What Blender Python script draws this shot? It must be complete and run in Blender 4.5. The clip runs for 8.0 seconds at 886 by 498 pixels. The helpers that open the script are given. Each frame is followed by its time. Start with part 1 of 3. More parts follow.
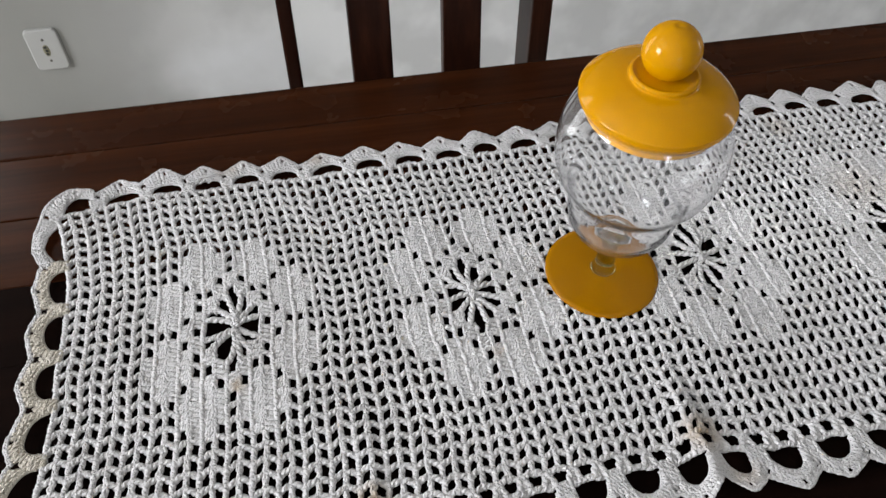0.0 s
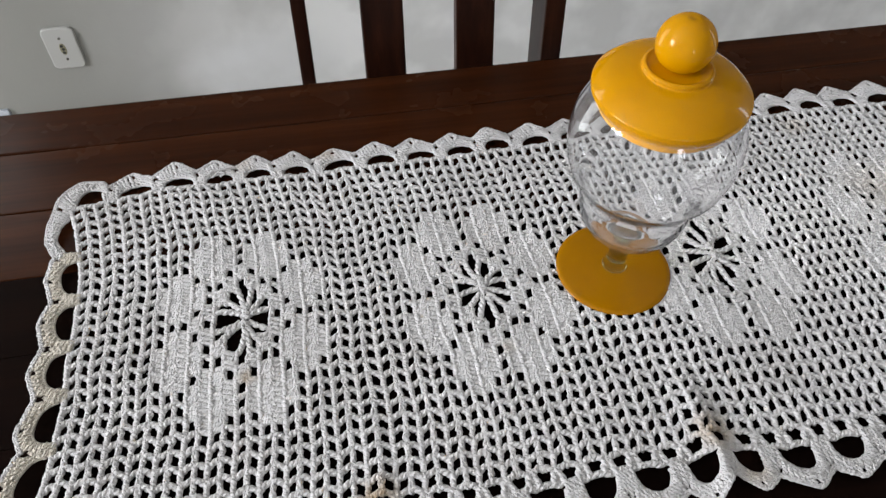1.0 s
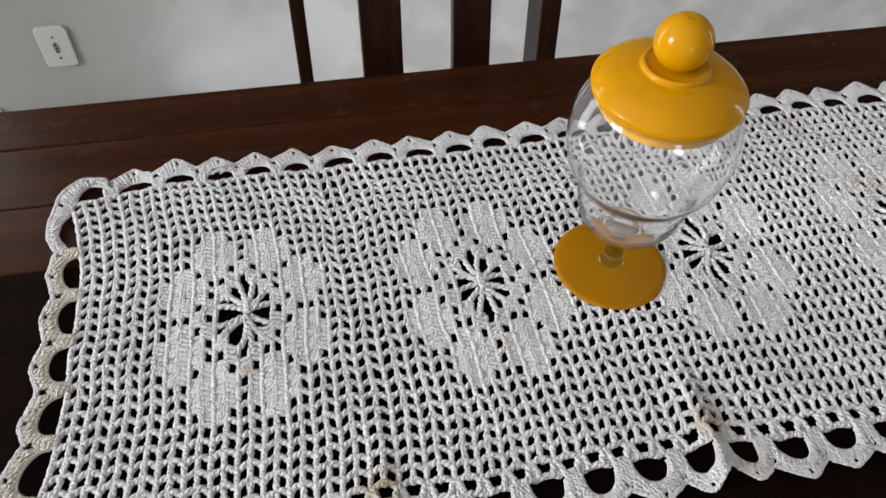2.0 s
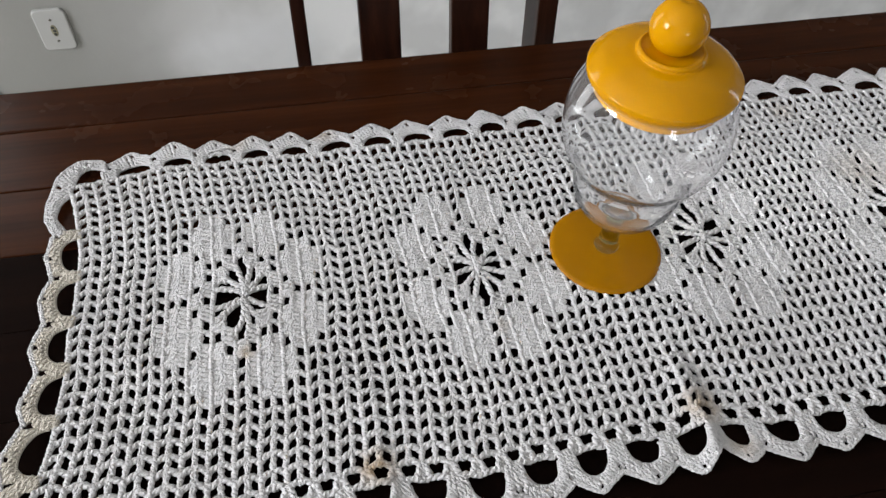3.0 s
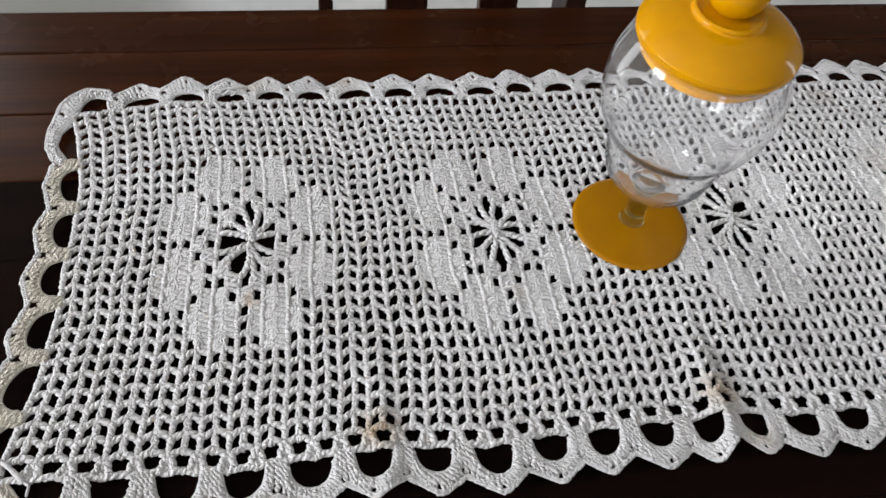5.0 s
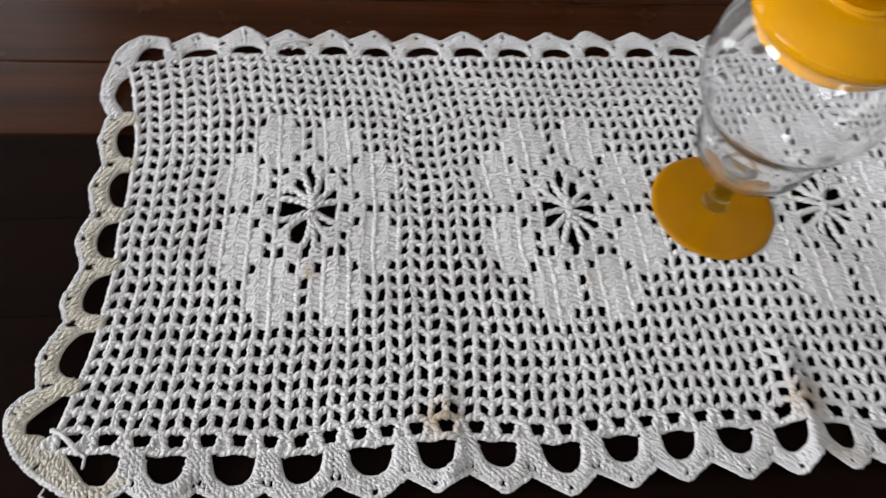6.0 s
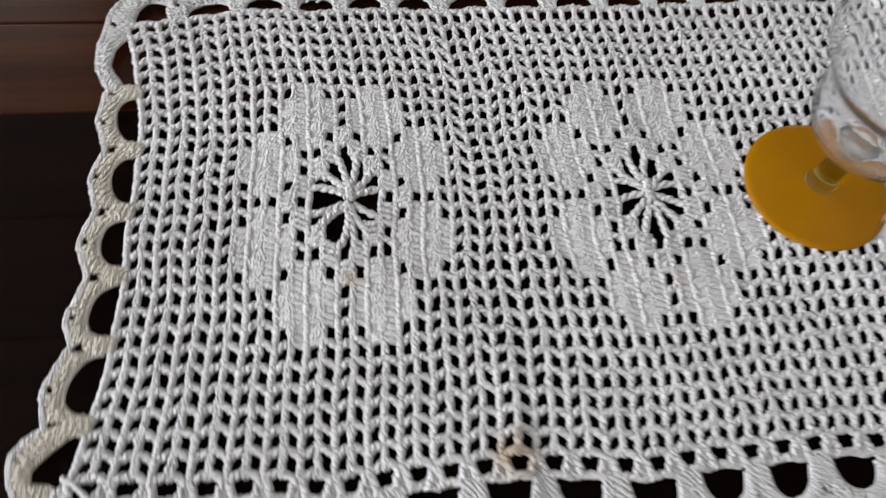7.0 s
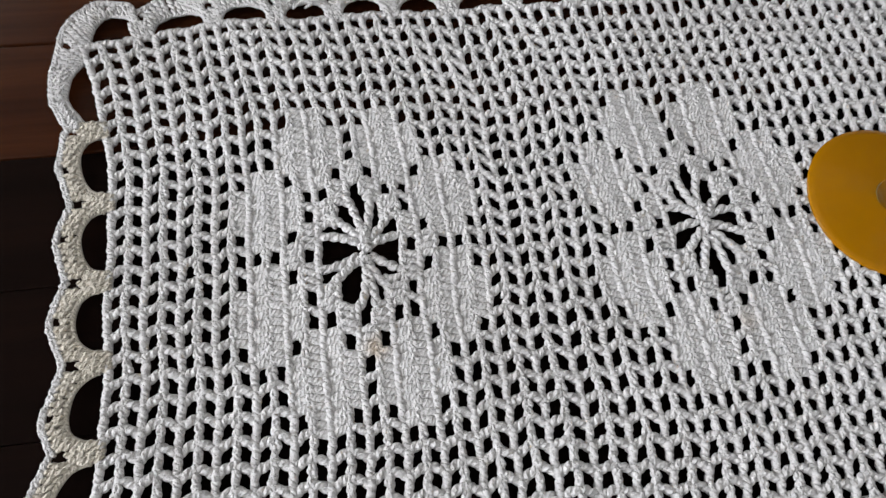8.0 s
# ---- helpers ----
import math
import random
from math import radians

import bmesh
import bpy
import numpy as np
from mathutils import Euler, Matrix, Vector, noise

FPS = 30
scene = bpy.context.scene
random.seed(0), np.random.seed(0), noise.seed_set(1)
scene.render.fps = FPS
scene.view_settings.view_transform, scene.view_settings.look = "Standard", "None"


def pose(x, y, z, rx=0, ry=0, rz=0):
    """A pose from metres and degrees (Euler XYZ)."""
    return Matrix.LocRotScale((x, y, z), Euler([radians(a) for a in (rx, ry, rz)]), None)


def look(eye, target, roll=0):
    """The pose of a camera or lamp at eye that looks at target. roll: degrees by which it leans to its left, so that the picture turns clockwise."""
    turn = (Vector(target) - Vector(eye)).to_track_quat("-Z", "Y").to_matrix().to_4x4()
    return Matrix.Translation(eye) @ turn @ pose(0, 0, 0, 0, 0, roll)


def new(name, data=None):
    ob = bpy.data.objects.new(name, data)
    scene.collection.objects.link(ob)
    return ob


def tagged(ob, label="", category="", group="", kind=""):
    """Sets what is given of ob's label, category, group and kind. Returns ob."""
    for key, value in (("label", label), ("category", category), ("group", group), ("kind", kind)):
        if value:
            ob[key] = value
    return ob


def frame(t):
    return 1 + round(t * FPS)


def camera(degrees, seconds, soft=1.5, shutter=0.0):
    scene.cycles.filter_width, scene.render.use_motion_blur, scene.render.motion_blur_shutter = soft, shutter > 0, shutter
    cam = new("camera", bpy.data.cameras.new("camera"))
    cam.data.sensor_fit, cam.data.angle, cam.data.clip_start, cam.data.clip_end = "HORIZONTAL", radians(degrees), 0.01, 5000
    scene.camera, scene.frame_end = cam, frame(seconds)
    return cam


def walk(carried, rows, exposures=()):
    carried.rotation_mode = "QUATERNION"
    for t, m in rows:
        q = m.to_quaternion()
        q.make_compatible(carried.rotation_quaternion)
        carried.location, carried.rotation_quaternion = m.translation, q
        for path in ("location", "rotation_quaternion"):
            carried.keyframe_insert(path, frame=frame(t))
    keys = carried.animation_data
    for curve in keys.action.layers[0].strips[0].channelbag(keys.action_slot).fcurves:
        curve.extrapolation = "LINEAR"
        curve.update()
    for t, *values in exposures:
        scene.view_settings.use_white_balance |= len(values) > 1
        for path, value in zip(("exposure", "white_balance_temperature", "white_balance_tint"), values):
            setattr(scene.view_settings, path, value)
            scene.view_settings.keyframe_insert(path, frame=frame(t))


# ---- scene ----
cam = camera(61.5, 8.0, soft=1.4, shutter=0.8)
PATH = [
    (0, (0.102, -0.425, 1.354), (0.397, 0.822, -0.182), 1.6),
    (0.5, (0.103, -0.429, 1.355), (0.404, 0.832, -0.168), 1.2),
    (1, (0.102, -0.431, 1.346), (0.368, 0.831, -0.182), 1.1),
    (1.5, (0.1, -0.433, 1.346), (0.441, 0.832, -0.165), 2.7),
    (1.7, (0.094, -0.437, 1.347), (0.402, 0.832, -0.165), 2.2),
    (2.8, (0.087, -0.443, 1.351), (0.371, 0.778, -0.207), 2.4),
    (3, (0.092, -0.445, 1.351), (0.383, 0.788, -0.197), 2.5),
    (3.5, (0.094, -0.448, 1.353), (0.31, 0.754, -0.232), 1.1),
    (4, (0.092, -0.45, 1.347), (0.346, 0.741, -0.239), 4.0),
    (5.3, (0.065, -0.418, 1.311), (0.358, 0.737, -0.295), 8.3),
    (5.5, (0.058, -0.408, 1.31), (0.32, 0.719, -0.321), 7.6),
    (6, (0.051, -0.381, 1.301), (0.251, 0.675, -0.385), 7.7),
    (6.5, (0.055, -0.352, 1.276), (0.146, 0.664, -0.442), 6.1),
    (7, (0.022, -0.284, 1.245), (0.196, 0.604, -0.539), 7.1),
    (7.5, (-0.004, -0.216, 1.218), (0.234, 0.61, -0.587), 8.8),
    (8, (-0.009, -0.187, 1.202), (0.245, 0.577, -0.629), 10.7),
]
walk(cam, [(t, look(eye, target, roll)) for t, eye, target, roll in PATH], [(0, 0.17), (3, 0.17), (4, 0.19), (6, 0.17), (7, 0.10), (8, 0.04)])

# ---- sizes ----
TOP = 0.75                      # table top
CLOTH = 0.7525                  # underside of the crochet
DX = 0.0108                     # width of one crochet column
JAR = (0.3682, -0.003)
WALL = 1.32                     # face of the wall behind the table

# ---- world and light ----
world = bpy.data.worlds.new("daylight")
scene.world = world
world.use_nodes = True
wn = world.node_tree
sky = wn.nodes.new("ShaderNodeTexSky")
sky.sky_type, sky.sun_disc = "NISHITA", False
sky.sun_elevation, sky.sun_rotation = radians(48), radians(250)
wn.links.new(sky.outputs[0], wn.nodes["Background"].inputs[0])
wn.nodes["Background"].inputs[1].default_value = 0.1


def area(name, place, target, w, h, watts, tint):
    lamp = bpy.data.lights.new(name, "AREA")
    lamp.shape, lamp.size, lamp.size_y, lamp.energy, lamp.color = "RECTANGLE", w, h, watts, tint
    ob = new(name, lamp)
    ob.matrix_world = look(place, target)
    return ob


area("window_daylight", (-3.56, -0.45, 2.0), (0, -0.2, 1.10), 1.3, 1.1, 146, (0.905, 0.935, 1.0))
area("balcony_daylight", (3.16, 0.25, 1.15), (0.6, 0.5, 0.85), 0.16, 1.9, 4.0, (0.91, 0.935, 1.0))
area("kitchen_daylight", (0.55, -2.76, 1.30), (0.3, 0, 0.90), 0.4, 0.5, 4.5, (0.90, 0.935, 1.0))


# ---- materials ----
def material(name, colour, rough=0.5, metal=0.0):
    m = bpy.data.materials.new(name)
    m.use_nodes = True
    b = m.node_tree.nodes["Principled BSDF"]
    b.inputs["Base Color"].default_value = (*colour, 1)
    b.inputs["Roughness"].default_value, b.inputs["Metallic"].default_value = rough, metal
    return m, m.node_tree, b


def node(tree, kind, **values):
    n = tree.nodes.new("ShaderNode" + kind)
    for key, value in values.items():
        n.inputs[key.replace("_", " ")].default_value = value
    return n


def ramp(tree, source, stops):
    r = tree.nodes.new("ShaderNodeValToRGB")
    while len(r.color_ramp.elements) < len(stops):
        r.color_ramp.elements.new(0.5)
    for e, (at, c) in zip(r.color_ramp.elements, stops):
        e.position, e.color = at, (*c, 1)
    tree.links.new(source, r.inputs[0])
    return r.outputs[0]


def mixed(tree, fac, a, b, mode="MIX"):
    m = tree.nodes.new("ShaderNodeMix")
    m.data_type, m.blend_type = "RGBA", mode
    for socket, value in ((m.inputs[0], fac), (m.inputs[6], a), (m.inputs[7], b)):
        if isinstance(value, bpy.types.NodeSocket):
            tree.links.new(value, socket)
        elif isinstance(value, tuple):
            socket.default_value = (*value, 1)
        else:
            socket.default_value = value
    return m.outputs[2]


def bump(tree, b, height, strength, distance):
    n = node(tree, "Bump", Strength=strength, Distance=distance)
    tree.links.new(height, n.inputs["Height"])
    tree.links.new(n.outputs[0], b.inputs["Normal"])


def place_of(tree, scale=(1, 1, 1), world_space=False):
    """Coordinates in metres, stretched."""
    c = tree.nodes.new("ShaderNodeNewGeometry" if world_space else "ShaderNodeTexCoord")
    m = tree.nodes.new("ShaderNodeMapping")
    m.inputs["Scale"].default_value = scale
    tree.links.new(c.outputs["Position" if world_space else "Object"], m.inputs[0])
    return m.outputs[0]


def noise_of(tree, where, scale, detail=4, rough=0.55, out="Fac"):
    n = node(tree, "TexNoise", Scale=scale, Detail=detail, Roughness=rough)
    tree.links.new(where, n.inputs["Vector"])
    return n.outputs[out]


def wood(name, dark, mid, light, rough, grain=(1.2, 26, 26), shine=0.5):
    """Varnished wood with grain along the object's own x."""
    m, t, b = material(name, mid, rough)
    b.inputs["Specular IOR Level"].default_value = shine
    where = place_of(t, grain)
    info = t.nodes.new("ShaderNodeObjectInfo")
    shift = t.nodes.new("ShaderNodeVectorMath")
    shift.operation = "MULTIPLY_ADD"
    t.links.new(info.outputs["Random"], shift.inputs[0])
    shift.inputs[1].default_value = (37, 11, 23)
    t.links.new(where, shift.inputs[2])
    broad = noise_of(t, shift.outputs[0], 1.6, 5, 0.6)
    fine = noise_of(t, shift.outputs[0], 9, 6, 0.7)
    c = ramp(t, broad, [(0.25, dark), (0.52, mid), (0.8, light)])
    c = mixed(t, ramp(t, fine, [(0.35, (0, 0, 0)), (0.75, (0.5, 0.5, 0.5))]), c, dark)
    t.links.new(c, b.inputs["Base Color"])
    r = t.nodes.new("ShaderNodeMapRange")
    r.inputs[3].default_value, r.inputs[4].default_value = rough - 0.06, rough + 0.1
    t.links.new(noise_of(t, place_of(t), 14, 3), r.inputs[0])
    t.links.new(r.outputs[0], b.inputs["Roughness"])
    bump(t, b, fine, 0.12, 0.0006)
    return m


def yarn_material(name, low, high):
    m, t, b = material(name, high, 0.9)
    where = place_of(t)
    tone = ramp(t, noise_of(t, where, 9, 4), [(0.3, low), (0.7, high)])
    fibre = noise_of(t, where, 1500, 3, 0.7)
    tone = mixed(t, ramp(t, fibre, [(0.35, (0.30, 0.30, 0.30)), (0.6, (0, 0, 0))]), tone, (0.42, 0.38, 0.33))
    # old food stains, each with its own place and size
    for (x, y), size, amount in (((0.103, -0.193), 0.026, 1.0), ((0.003, -0.062), 0.012, 0.85), ((0.391, -0.190), 0.027, 0.9), ((0.412, -0.231), 0.020, 0.55),
                                 ((0.240, -0.075), 0.012, 0.35), ((0.66, 0.17), 0.03, 0.35), ((0.70, 0.058), 0.055, 0.32), ((0.099, 0.219), 0.022, 0.45), ((0.002, 0.219), 0.020, 0.40)):
        d = t.nodes.new("ShaderNodeVectorMath")
        d.operation = "DISTANCE"
        flat = t.nodes.new("ShaderNodeVectorMath")
        flat.operation = "MULTIPLY"
        t.links.new(where, flat.inputs[0])
        flat.inputs[1].default_value = (1, 1, 0)
        t.links.new(flat.outputs[0], d.inputs[0])
        d.inputs[1].default_value = (x, y, 0)
        far = t.nodes.new("ShaderNodeMapRange")
        far.interpolation_type = "SMOOTHSTEP"
        for k, v in ((1, 0.0), (2, size), (3, amount), (4, 0.0)):
            far.inputs[k].default_value = v
        t.links.new(d.outputs["Value"], far.inputs[0])
        cut = t.nodes.new("ShaderNodeMath")
        cut.operation = "MULTIPLY"
        t.links.new(far.outputs[0], cut.inputs[0])
        t.links.new(ramp(t, noise_of(t, where, 160, 3), [(0.3, (0.45, 0.45, 0.45)), (0.6, (1, 1, 1))]), cut.inputs[1])
        tone = mixed(t, cut.outputs[0], tone, (0.42, 0.30, 0.18))
    t.links.new(tone, b.inputs["Base Color"])
    b.inputs["Sheen Weight"].default_value = 0.15
    # three plies laid round each other, and the fuzz on them
    uv = t.nodes.new("ShaderNodeUVMap")
    uv.uv_map = "yarn"
    split = t.nodes.new("ShaderNodeSeparateXYZ")
    t.links.new(uv.outputs[0], split.inputs[0])

    def sums(kind, a, c):
        n = t.nodes.new("ShaderNodeMath")
        n.operation = kind
        for socket, value in zip(n.inputs, (a, c)):
            if isinstance(value, bpy.types.NodeSocket):
                t.links.new(value, socket)
            else:
                socket.default_value = value
        return n.outputs[0]

    turn = sums("SUBTRACT", sums("MULTIPLY", split.outputs[0], 3.0), sums("MULTIPLY", split.outputs[1], 1 / 0.0024))
    turn = sums("ADD", turn, sums("MULTIPLY", noise_of(t, where, 330, 3), 1.4))
    ply = sums("ABSOLUTE", sums("SINE", sums("MULTIPLY", turn, math.pi), 0.0), 0.0)
    height = sums("ADD", sums("ADD", sums("POWER", ply, 0.7), sums("MULTIPLY", fibre, 0.7)), sums("MULTIPLY", noise_of(t, where, 560, 3), 1.5))
    bump(t, b, height, 0.75, 0.0008)
    return m


def enamel(name, colour, deep):
    m, t, b = material(name, colour, 0.07)
    where = place_of(t)
    c = ramp(t, noise_of(t, where, 22, 3), [(0.3, deep), (0.7, colour)])
    t.links.new(c, b.inputs["Base Color"])
    b.inputs["Specular IOR Level"].default_value = 0.24
    bump(t, b, noise_of(t, where, 60, 2), 0.03, 0.001)
    return m


def glass(name, tint, clear=1.0):
    m, t, b = material(name, tint, 0.0)
    b.inputs["Transmission Weight"].default_value, b.inputs["IOR"].default_value = clear, 1.47
    bump(t, b, noise_of(t, place_of(t), 28, 2), 0.05, 0.002)
    return m


def plaster(name, colour, rough, relief=0.15):
    m, t, b = material(name, colour, rough)
    where = place_of(t, world_space=True)
    low = tuple(v * 0.93 for v in colour)
    t.links.new(ramp(t, noise_of(t, where, 2.2, 5), [(0.3, low), (0.65, colour)]), b.inputs["Base Color"])
    bump(t, b, noise_of(t, where, 90, 4), relief, 0.002)
    return m


YARN = yarn_material("cotton_yarn", (0.65, 0.627, 0.621), (0.75, 0.732, 0.730))
WARM_YARN = yarn_material("warm_yarn", (0.54, 0.480, 0.390), (0.68, 0.620, 0.53))
WOOD_BACK = wood("mahogany_boards", (0.0150, 0.0042, 0.0014), (0.037, 0.0105, 0.0033), (0.062, 0.0190, 0.0062), 0.24, shine=0.085)
WOOD_DARK = wood("dark_boards", (0.0034, 0.0014, 0.0009), (0.0066, 0.0027, 0.0017), (0.0110, 0.0043, 0.0024), 0.50, shine=0.02)
WOOD_CHAIR = wood("chair_wood", (0.010, 0.0035, 0.0022), (0.025, 0.0080, 0.0042), (0.052, 0.0175, 0.0085), 0.30, (30, 30, 1.5), 0.15)
LID = enamel("yellow_enamel", (0.60, 0.272, 0.0002), (0.55, 0.240, 0.0002))
FOOT = enamel("amber_enamel", (0.36, 0.148, 0.0002), (0.32, 0.130, 0.0002))
GLASS = glass("clear_glass", (1, 1, 1), 0.985)          # slightly milky: a small diffuse white share
STEM = glass("greenish_glass", (0.44, 0.47, 0.26))


def touched_up_and_lit(m):
    """A cloudy touch-up patch, and light on the wall's right put into the colour."""
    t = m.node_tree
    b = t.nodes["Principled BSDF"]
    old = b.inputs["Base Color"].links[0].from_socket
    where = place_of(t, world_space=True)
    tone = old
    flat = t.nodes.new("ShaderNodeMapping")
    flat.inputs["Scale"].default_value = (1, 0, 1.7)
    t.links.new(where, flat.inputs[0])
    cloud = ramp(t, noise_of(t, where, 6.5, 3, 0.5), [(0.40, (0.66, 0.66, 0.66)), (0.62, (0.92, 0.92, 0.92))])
    # the broad first one paints in the wall's brighter right side; the small one is touch-up
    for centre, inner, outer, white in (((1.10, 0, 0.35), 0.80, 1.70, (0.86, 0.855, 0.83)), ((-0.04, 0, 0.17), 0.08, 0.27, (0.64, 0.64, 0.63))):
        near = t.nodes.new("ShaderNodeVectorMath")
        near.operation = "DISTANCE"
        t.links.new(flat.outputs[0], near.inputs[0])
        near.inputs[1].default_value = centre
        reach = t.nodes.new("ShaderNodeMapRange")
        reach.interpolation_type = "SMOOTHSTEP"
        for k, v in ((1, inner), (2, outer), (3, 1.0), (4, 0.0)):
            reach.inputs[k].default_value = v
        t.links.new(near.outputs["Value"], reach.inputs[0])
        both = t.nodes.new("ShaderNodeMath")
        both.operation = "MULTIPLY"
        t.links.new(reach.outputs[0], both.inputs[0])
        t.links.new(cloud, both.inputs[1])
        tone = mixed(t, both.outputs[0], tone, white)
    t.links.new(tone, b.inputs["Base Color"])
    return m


PAINT = touched_up_and_lit(plaster("wall_paint", (0.240, 0.235, 0.213), 0.45))
ROOM = plaster("room_paint", (0.50, 0.48, 0.44), 0.7)
CEILING = plaster("ceiling_paint", (0.80, 0.80, 0.79), 0.9)
TILE = plaster("floor_tile", (0.55, 0.53, 0.50), 0.25, 0.05)
PLASTIC = plaster("white_plastic", (0.365, 0.360, 0.335), 0.35, 0.02)
SLOT = material("dark_slot", (0.02, 0.02, 0.015), 0.6)[0]
OLIVE = material("aged_insert", (0.22, 0.20, 0.12), 0.5)[0]
METAL = material("screw_metal", (0.10, 0.09, 0.075), 0.5, 0.6)[0]
ALUMINIUM = material("aluminium", (0.50, 0.53, 0.58), 0.45, 0.6)[0]


def daylight_material():
    m = bpy.data.materials.new("outdoor_glare")
    m.use_nodes = True
    t = m.node_tree
    t.nodes.clear()
    e, o = t.nodes.new("ShaderNodeEmission"), t.nodes.new("ShaderNodeOutputMaterial")
    e.inputs[0].default_value, e.inputs[1].default_value = (0.97, 0.99, 1.0, 1), 3.0
    t.links.new(e.outputs[0], o.inputs[0])
    return m


GLARE = daylight_material()


# ---- builders ----
def part(name, bm, mat, parent=None, label="", smooth=False):
    """One mesh object from a bmesh."""
    mesh = bpy.data.meshes.new(name)
    bm.to_mesh(mesh)
    bm.free()
    mesh.materials.append(mat)
    if smooth:
        mesh.shade_smooth()
    ob = new(name, mesh)
    ob.parent = parent
    return tagged(ob, label)


def thing(name, label, category, group="", kind="", at=(0, 0, 0)):
    ob = new(name)
    ob.location = at
    return tagged(ob, label, category, group, kind)


def add_box(bm, lo, hi, bevel=0.0, segments=2, m=None):
    made = bmesh.ops.create_cube(bm, size=1)["verts"]
    for v in made:
        v.co = Vector([a + (c + 0.5) * (b - a) for a, b, c in zip(lo, hi, v.co)])
    if bevel:
        edges = list({e for v in made for e in v.link_edges})
        made = bmesh.ops.bevel(bm, geom=edges, offset=bevel, segments=segments, affect="EDGES", profile=0.6)["verts"]
    if m is not None:
        bmesh.ops.transform(bm, matrix=m, verts=list(set(made)))
    return bm


def box(lo, hi, bevel=0.0, segments=2, m=None):
    return add_box(bmesh.new(), lo, hi, bevel, segments, m)


def lathe(profile, steps=72, closed=False):
    """A turned body from (radius, height) pairs round z."""
    bm = bmesh.new()
    rings = []
    for r, z in profile:
        if r < 1e-5:
            rings.append([bm.verts.new((0, 0, z))])
        else:
            rings.append([bm.verts.new((r * math.cos(a), r * math.sin(a), z)) for a in (2 * math.pi * k / steps for k in range(steps))])
    pairs = list(zip(rings, rings[1:])) + ([(rings[-1], rings[0])] if closed else [])
    for a, b in pairs:
        for k in range(steps):
            n = (k + 1) % steps
            if len(a) == 1:
                bm.faces.new((a[0], b[n], b[k]))
            elif len(b) == 1:
                bm.faces.new((a[k], a[n], b[0]))
            else:
                bm.faces.new((a[k], a[n], b[n], b[k]))
    bmesh.ops.recalc_face_normals(bm, faces=bm.faces)
    return bm


def smooth_profile(points, per=6):
    """Catmull-Rom through (radius, height) pairs."""
    p = [Vector(points[0])] + [Vector(q) for q in points] + [Vector(points[-1])]
    out = []
    for a, b, c, d in zip(p, p[1:], p[2:], p[3:]):
        for k in range(per):
            s = k / per
            q = 0.5 * ((2 * b) + (c - a) * s + (2 * a - 5 * b + 4 * c - d) * s * s + (3 * b - a - 3 * c + d) * s ** 3)
            out.append((max(q.x, 0.0), q.y))
    return out + [tuple(p[-1])]


def smoothstep(a, b, x):
    s = np.clip((x - a) / (b - a), 0, 1)
    return s * s * (3 - 2 * s)


# ---- room ----
def wall_object(name, boxes, mat, label, category="wall"):
    bm = bmesh.new()
    for lo, hi in boxes:
        add_box(bm, lo, hi)
    return tagged(part(name, bm, mat), label, category, kind="structure")


LEFT, RIGHT, REAR, HIGH = -3.6, 3.2, -2.8, 2.9
DOOR = (-1.70, -0.745)          # bright doorway in the wall behind the table
tagged(part("floor", box((LEFT - 0.2, REAR - 0.2, -0.1), (RIGHT + 0.2, WALL + 0.15, 0.0)), TILE), "pale glazed tile floor of the dining room", "floor", kind="structure")
tagged(part("ceiling", box((LEFT - 0.2, REAR - 0.2, HIGH), (RIGHT + 0.2, WALL + 0.2, HIGH + 0.1)), CEILING), "plain white painted ceiling", "ceiling", kind="structure")
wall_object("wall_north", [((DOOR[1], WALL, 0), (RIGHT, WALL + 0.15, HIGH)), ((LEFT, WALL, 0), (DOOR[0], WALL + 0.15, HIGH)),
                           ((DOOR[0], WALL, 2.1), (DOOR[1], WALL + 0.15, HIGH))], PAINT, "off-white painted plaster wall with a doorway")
wall_object("wall_south", [((LEFT, REAR - 0.15, 0), (0.30, REAR, HIGH)), ((0.80, REAR - 0.15, 0), (RIGHT, REAR, HIGH)),
                           ((0.30, REAR - 0.15, 0), (0.80, REAR, 1.0)), ((0.30, REAR - 0.15, 1.6), (0.80, REAR, HIGH))], ROOM, "beige painted plaster wall with a window opening")
wall_object("wall_west", [((LEFT - 0.15, REAR, 0), (LEFT, -1.15, HIGH)), ((LEFT - 0.15, 0.25, 0), (LEFT, WALL, HIGH)),
                          ((LEFT - 0.15, -1.15, 0), (LEFT, 0.25, 1.4)), ((LEFT - 0.15, -1.15, 2.6), (LEFT, 0.25, HIGH))], ROOM, "beige painted plaster wall with a window opening")
wall_object("wall_east", [((RIGHT, REAR, 0), (RIGHT + 0.15, -0.08, HIGH)), ((RIGHT, 0.58, 0), (RIGHT + 0.15, WALL, HIGH)),
                          ((RIGHT, -0.08, 2.15), (RIGHT + 0.15, 0.58, HIGH))], ROOM, "beige painted plaster wall with a balcony opening")
tagged(part("backdrop", box((DOOR[0] - 0.3, WALL + 0.17, -0.15), (DOOR[1] + 0.3, WALL + 0.19, 2.4)), GLARE), "overexposed white daylight outside the doorway", "backdrop", kind="structure")
threshold = tagged(part("threshold", box((DOOR[0], WALL - 0.01, 0.0), (DOOR[1] + 0.03, WALL + 0.12, 0.06), 0.004), ALUMINIUM), "grey aluminium sliding door track", "threshold", kind="structure")


